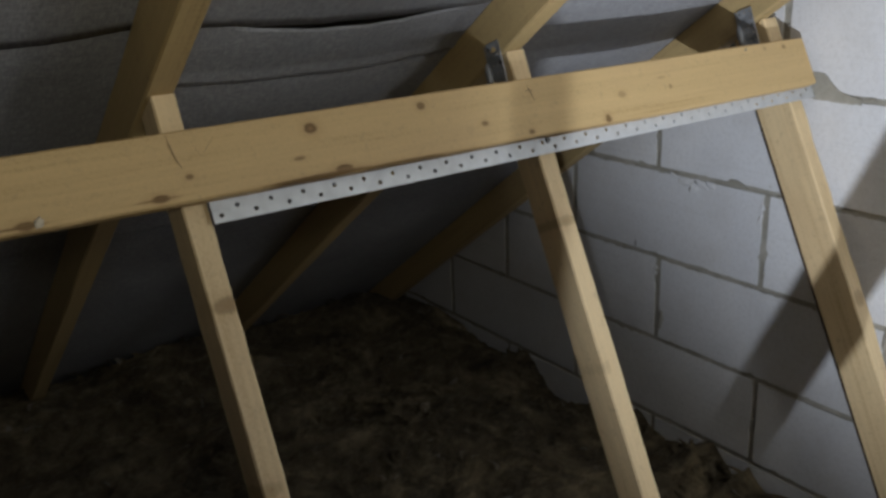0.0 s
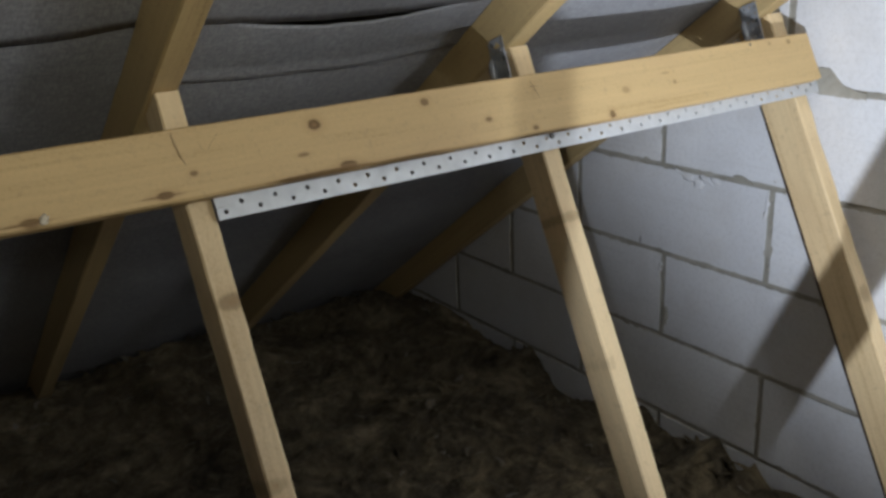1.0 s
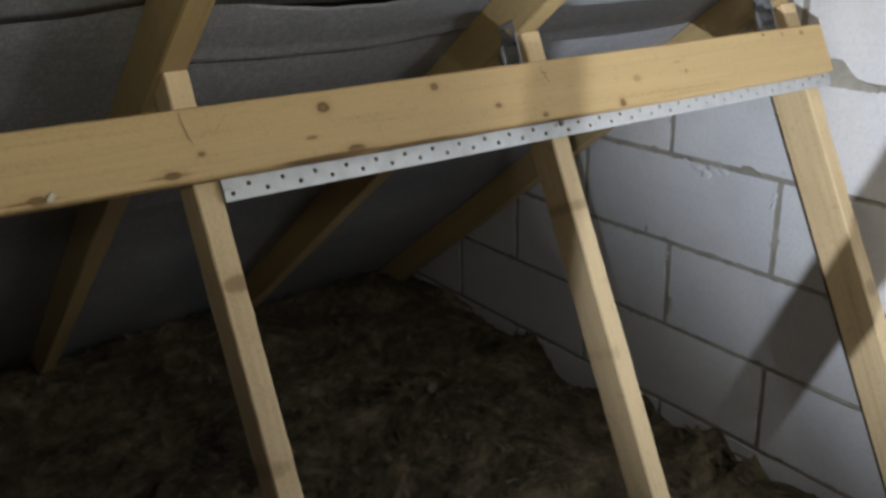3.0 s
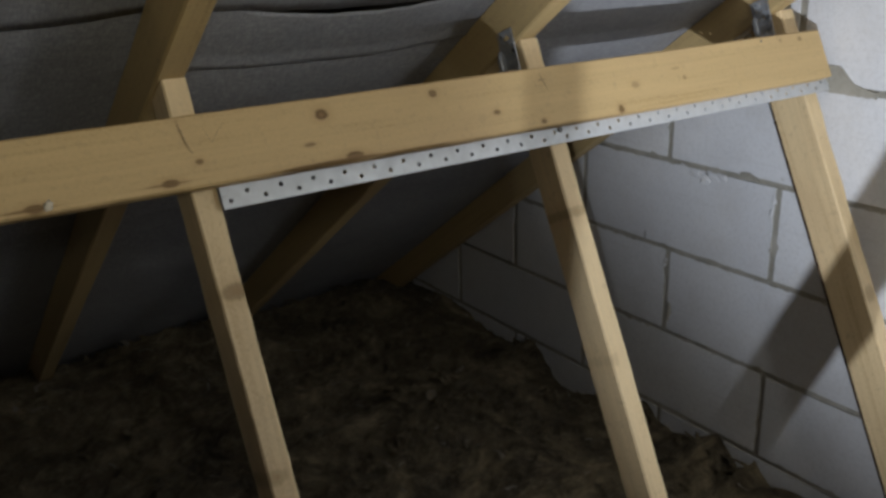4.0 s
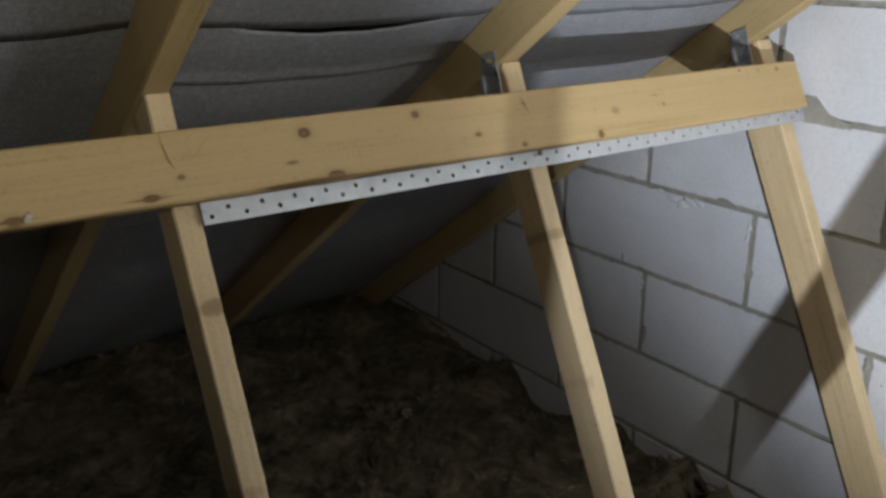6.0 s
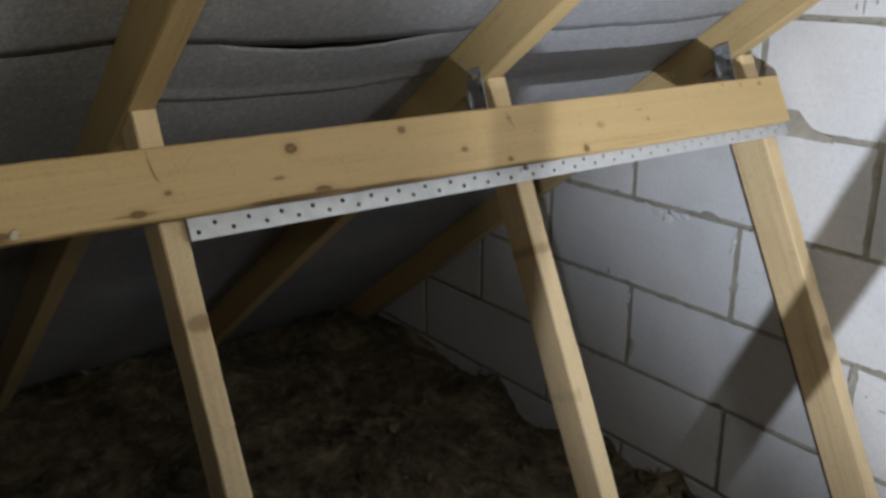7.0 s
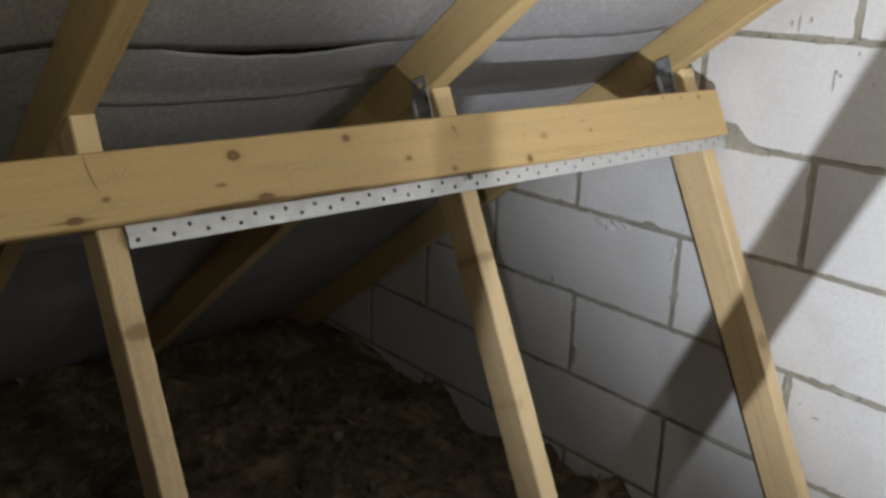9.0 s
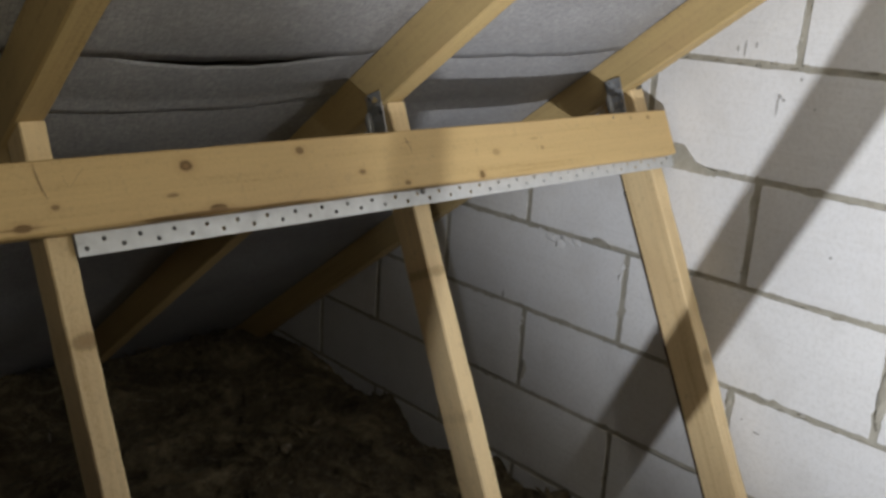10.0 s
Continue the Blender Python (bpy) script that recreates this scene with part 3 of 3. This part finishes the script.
# ---- blocks of the gable wall, and mortar on them ----
LENGTH, BED, HEAD = 0.665, 0.0125, 0.0150
BEDS = [-0.138, 0.112, 0.355, 0.602, 0.852, 1.101, 1.354, 1.604, 1.853, 2.103, 2.353, 2.603]   # heights of the bed joints
PERPENDS = [0.338, 0.001, 0.342, 0.013, 0.356, -0.003, -0.358, 0.010, 0.340, 0.005, 0.335]       # place of one head joint in each course


def clip(points, keep):
    """The part of an outline where keep(point) is not below zero."""
    out = []
    for p, q in zip(points, points[1:] + points[:1]):
        a, b = keep(p), keep(q)
        if a >= 0:
            out.append(p)
        if a * b < 0:
            t = a / (a - b)
            out.append((p[0] + (q[0] - p[0]) * t, p[1] + (q[1] - p[1]) * t))
    return out


def block_mesh(outline, seed):
    """A block with eased, slightly broken edges, its face towards -x."""
    rng = random.Random(seed)
    ring = []
    for p, q in zip(outline, outline[1:] + outline[:1]):
        n = max(1, int(math.hypot(q[0] - p[0], q[1] - p[1]) / 0.016))
        for i in range(n):
            ring.append((p[0] + (q[0] - p[0]) * i / n, p[1] + (q[1] - p[1]) * i / n))
    cy, cz = sum(p[0] for p in ring) / len(ring), sum(p[1] for p in ring) / len(ring)
    bm = bmesh.new()
    levels = []
    off = rng.uniform(0, 90)
    broken = [rng.random() ** 22 * 0.007 + rng.uniform(0, 0.0011) + 0.0016 * max(0.0, noise.noise((p[0] * 9 + off, p[1] * 9, off))) for p in ring]
    for x, inset in ((0.060, 0.0), (0.0009, 0.0), (0.0, 0.0007)):
        row = []
        for (y, z), b in zip(ring, broken):
            k = inset + (b if x < 0.05 else 0)
            dy, dz = cy - y, cz - z
            row.append(bm.verts.new((x, y + math.copysign(min(k, abs(dy)), dy), z + math.copysign(min(k, abs(dz)), dz))))
        levels.append(row)
    for a, b in zip(levels, levels[1:]):
        for i in range(len(a)):
            j = (i + 1) % len(a)
            bm.faces.new((a[i], a[j], b[j], b[i])).material_index = int(a is levels[0])
    bm.faces.new(levels[-1])
    bmesh.ops.recalc_face_normals(bm, faces=bm.faces)
    return bm


def block(outline, seed, m):
    """A block whose sides are coated with mortar."""
    ob = part("block", block_mesh(outline, seed), BLOCK, wall_east, m=m)
    ob.data.materials.append(MORTAR)
    return ob


rng = random.Random(9)
shared = []
for bed, above, first in zip(BEDS, BEDS[1:], PERPENDS):
    z0, z1 = bed + BED / 2, above - BED / 2
    for k in range(-9, 5):
        y0, y1 = first + LENGTH * (k - 1) + HEAD / 2, first + LENGTH * k - HEAD / 2
        full = [(y0, z0), (y1, z0), (y1, z1), (y0, z1)]
        shape = clip(full, lambda p: sheet_z(p[0], 1.39) - p[1])
        shape = clip(shape, lambda p: EAVE - 0.01 - p[0]) if shape else shape
        shape = clip(shape, lambda p: p[0] - FAR - 0.01) if shape else shape
        if len(shape) < 3:
            continue
        cy, cz = (y0 + y1) / 2, (z0 + z1) / 2
        place = Matrix.Translation((rng.uniform(-0.002, 0.0015), cy, cz)) @ Matrix.Rotation(rng.uniform(-0.003, 0.003), 4, "X")
        local = [(y - cy, z - cz) for y, z in shape]
        if shape == full and abs(z1 - z0 - 0.2365) < 0.002:
            if len(shared) < 6:
                ob = block(local, 100 + len(shared), place)
                shared.append(ob.data)
            else:
                ob = new("block", rng.choice(shared))
                ob.parent, ob.matrix_basis = wall_east, place
        else:
            block(local, rng.randrange(9999), place)


def dab(y, z, wide, high, thick, seed, spin=0.0):
    """A smear of mortar stuck on the wall's face."""
    bm = bmesh.new()
    bmesh.ops.create_icosphere(bm, subdivisions=3, radius=1)
    for v in bm.verts:
        k = 1 + 0.55 * noise.noise(v.co * 1.7 + Vector((seed, 0, 0))) + 0.2 * noise.noise(v.co * 5 + Vector((0, seed, 0)))
        v.co = Vector((v.co.x * thick, v.co.y * wide / 2 * k, v.co.z * high / 2 * k))
    return part("mortar_smear", bm, MORTAR, wall_east, m=Matrix.Translation((0.001, y, z)) @ Matrix.Rotation(spin, 4, "X"), smooth=True)


def patch(points, seed, thick=0.0035):
    """A flat dab of mortar struck off over the joint, with a ragged rim."""
    rng = random.Random(seed)
    ring = []
    for p, q in zip(points, points[1:] + points[:1]):
        n = max(1, int(math.hypot(q[0] - p[0], q[1] - p[1]) / 0.008))
        for i in range(n):
            ring.append((p[0] + (q[0] - p[0]) * i / n + rng.uniform(-0.0015, 0.0015), p[1] + (q[1] - p[1]) * i / n + rng.uniform(-0.0015, 0.0015)))
    return part("mortar_patch", prism(ring, -thick, 0.0042), MORTAR, wall_east)


patch([(-0.070, 1.150), (-0.108, 1.150), (-0.122, 1.138), (-0.150, 1.112), (-0.200, 1.104), (-0.200, 1.090), (-0.060, 1.092)], 61)
patch([(0.128, 0.858), (0.120, 0.866), (0.098, 0.868), (0.080, 0.860), (0.070, 0.850), (0.110, 0.849)], 63, 0.004)
dab(-0.495, 0.604, 0.016, 0.009, 0.005, 6)
dab(-0.318, 0.572, 0.014, 0.04, 0.003, 7)
dab(0.328, 0.42, 0.018, 0.05, 0.003, 8)
dab(-0.655, 0.70, 0.022, 0.12, 0.003, 9)


def scab(y, z, wide, high, thick, seed):
    """A rough white flake left on a block's face."""
    ob = dab(y, z, wide, high, thick, seed, 0.3)
    ob.name = ob.data.name = "flake"
    ob.data.materials.clear()
    ob.data.materials.append(BLOCK)


for n, (y, z, wide, high) in enumerate(((0.268, 0.832, 0.030, 0.020), (0.236, 0.822, 0.026, 0.026), (0.212, 0.836, 0.034, 0.016), (0.180, 0.838, 0.022, 0.018), (0.300, 0.842, 0.026, 0.010),
                                        (0.025, 0.812, 0.010, 0.020), (0.028, 0.780, 0.008, 0.028), (0.352, 0.560, 0.010, 0.030))):
    scab(y, z, wide * 1.4, high, 0.0016, 70.0 + n)


def squeeze(seed):
    """Crumbs of mortar pressed out along the joints' edges."""
    rng = random.Random(seed)
    bm = bmesh.new()

    def lump(y, z, wide, high, thick):
        at = Vector((rng.uniform(0, 50), rng.uniform(0, 50), 0))
        made = bmesh.ops.create_icosphere(bm, subdivisions=2, radius=1)["verts"]
        for v in made:
            k = 1 + 0.6 * noise.noise(v.co * 1.6 + at)
            v.co = Vector((0.0008 + v.co.x * thick * k, y + v.co.y * wide * k, z + v.co.z * high * k))

    for bed, above, first in zip(BEDS[1:8], BEDS[2:9], PERPENDS[1:8]):
        y = -0.75
        while y < 1.1:
            y += rng.uniform(0.012, 0.075)
            size = rng.uniform(0.003, 0.012)
            lump(y, bed + rng.choice((-1, 1)) * (BED / 2 + rng.uniform(-0.002, 0.0008)), size, rng.uniform(0.0012, 0.0032), rng.uniform(0.0010, 0.0026))
        for k in (-1, 0, 1):
            z = bed
            while z < above - 0.02:
                z += rng.uniform(0.015, 0.07)
                lump(first + LENGTH * k + rng.choice((-1, 1)) * (HEAD / 2 + rng.uniform(-0.003, 0.0005)), z, rng.uniform(0.0014, 0.0040), rng.uniform(0.004, 0.012), rng.uniform(0.0010, 0.0026))
    return bm


tagged(part("mortar_crumbs", squeeze(17), MORTAR, wall_east, smooth=True), kind="stuff")

# small pits and scratches in the blocks: dark dabs, pit shade painted in
PIT = rough_plain("pit_shade", (0.46, 0.45, 0.44))
for n, (y, z, wide, high) in enumerate(((0.4285, 0.622, 0.008, 0.026), (-0.497, 0.972, 0.006, 0.006), (-0.3265, 1.290, 0.008, 0.009), (-0.3245, 1.270, 0.0042, 0.042),
                                        (-0.3365, 1.2834, 0.007, 0.006), (-0.3696, 1.331, 0.006, 0.006), (-0.4077, 1.2734, 0.004, 0.006), (-0.230, 1.384, 0.0050, 0.034), (-0.2126, 1.3813, 0.006, 0.014),
                                        (-0.2562, 1.3925, 0.006, 0.012), (-0.498, 0.607, 0.010, 0.006), (-0.36, 0.54, 0.005, 0.005), (-0.40, 0.52, 0.018, 0.004))):
    bm = bmesh.new()
    bmesh.ops.create_icosphere(bm, subdivisions=2, radius=1)
    for v in bm.verts:
        k = 1 + 0.6 * noise.noise(v.co * 2.0 + Vector((n * 3.0, 0, 0)))
        v.co = Vector((v.co.x * 0.0012, v.co.y * wide / 2 * k, v.co.z * high / 2 * k))
    part("pit", bm, PIT, wall_east, m=Matrix.Translation((-0.0012, y, z)))


# ---- a pale tuft lying on the wool ----
def crumb(x, y, size, seed, mat, label):
    bm = bmesh.new()
    bmesh.ops.create_icosphere(bm, subdivisions=3, radius=1)
    for v in bm.verts:
        k = 1 + 0.5 * noise.noise(v.co * 1.2 + Vector((seed, seed * 2.0, 0))) + 0.15 * noise.noise(v.co * 5)
        v.co = Vector((round(v.co.x * k * 2.2) / 2.2 * 0.45 + v.co.x * k * 0.55, v.co.y * k, v.co.z * k * 0.75)) * size / 2
    m = pose(x, y, wool_height(x, y) + size * 0.12, 20 * seed, 35 * seed, 70 * seed)
    return tagged(part("wool_tuft", bm, mat, m=m), label, "insulation")


TUFT = rough_plain("pale_wool", (0.26, 0.215, 0.15))
crumb(-0.46, 0.86, 0.040, 2, TUFT, "pale tuft of wool on the darker heap")
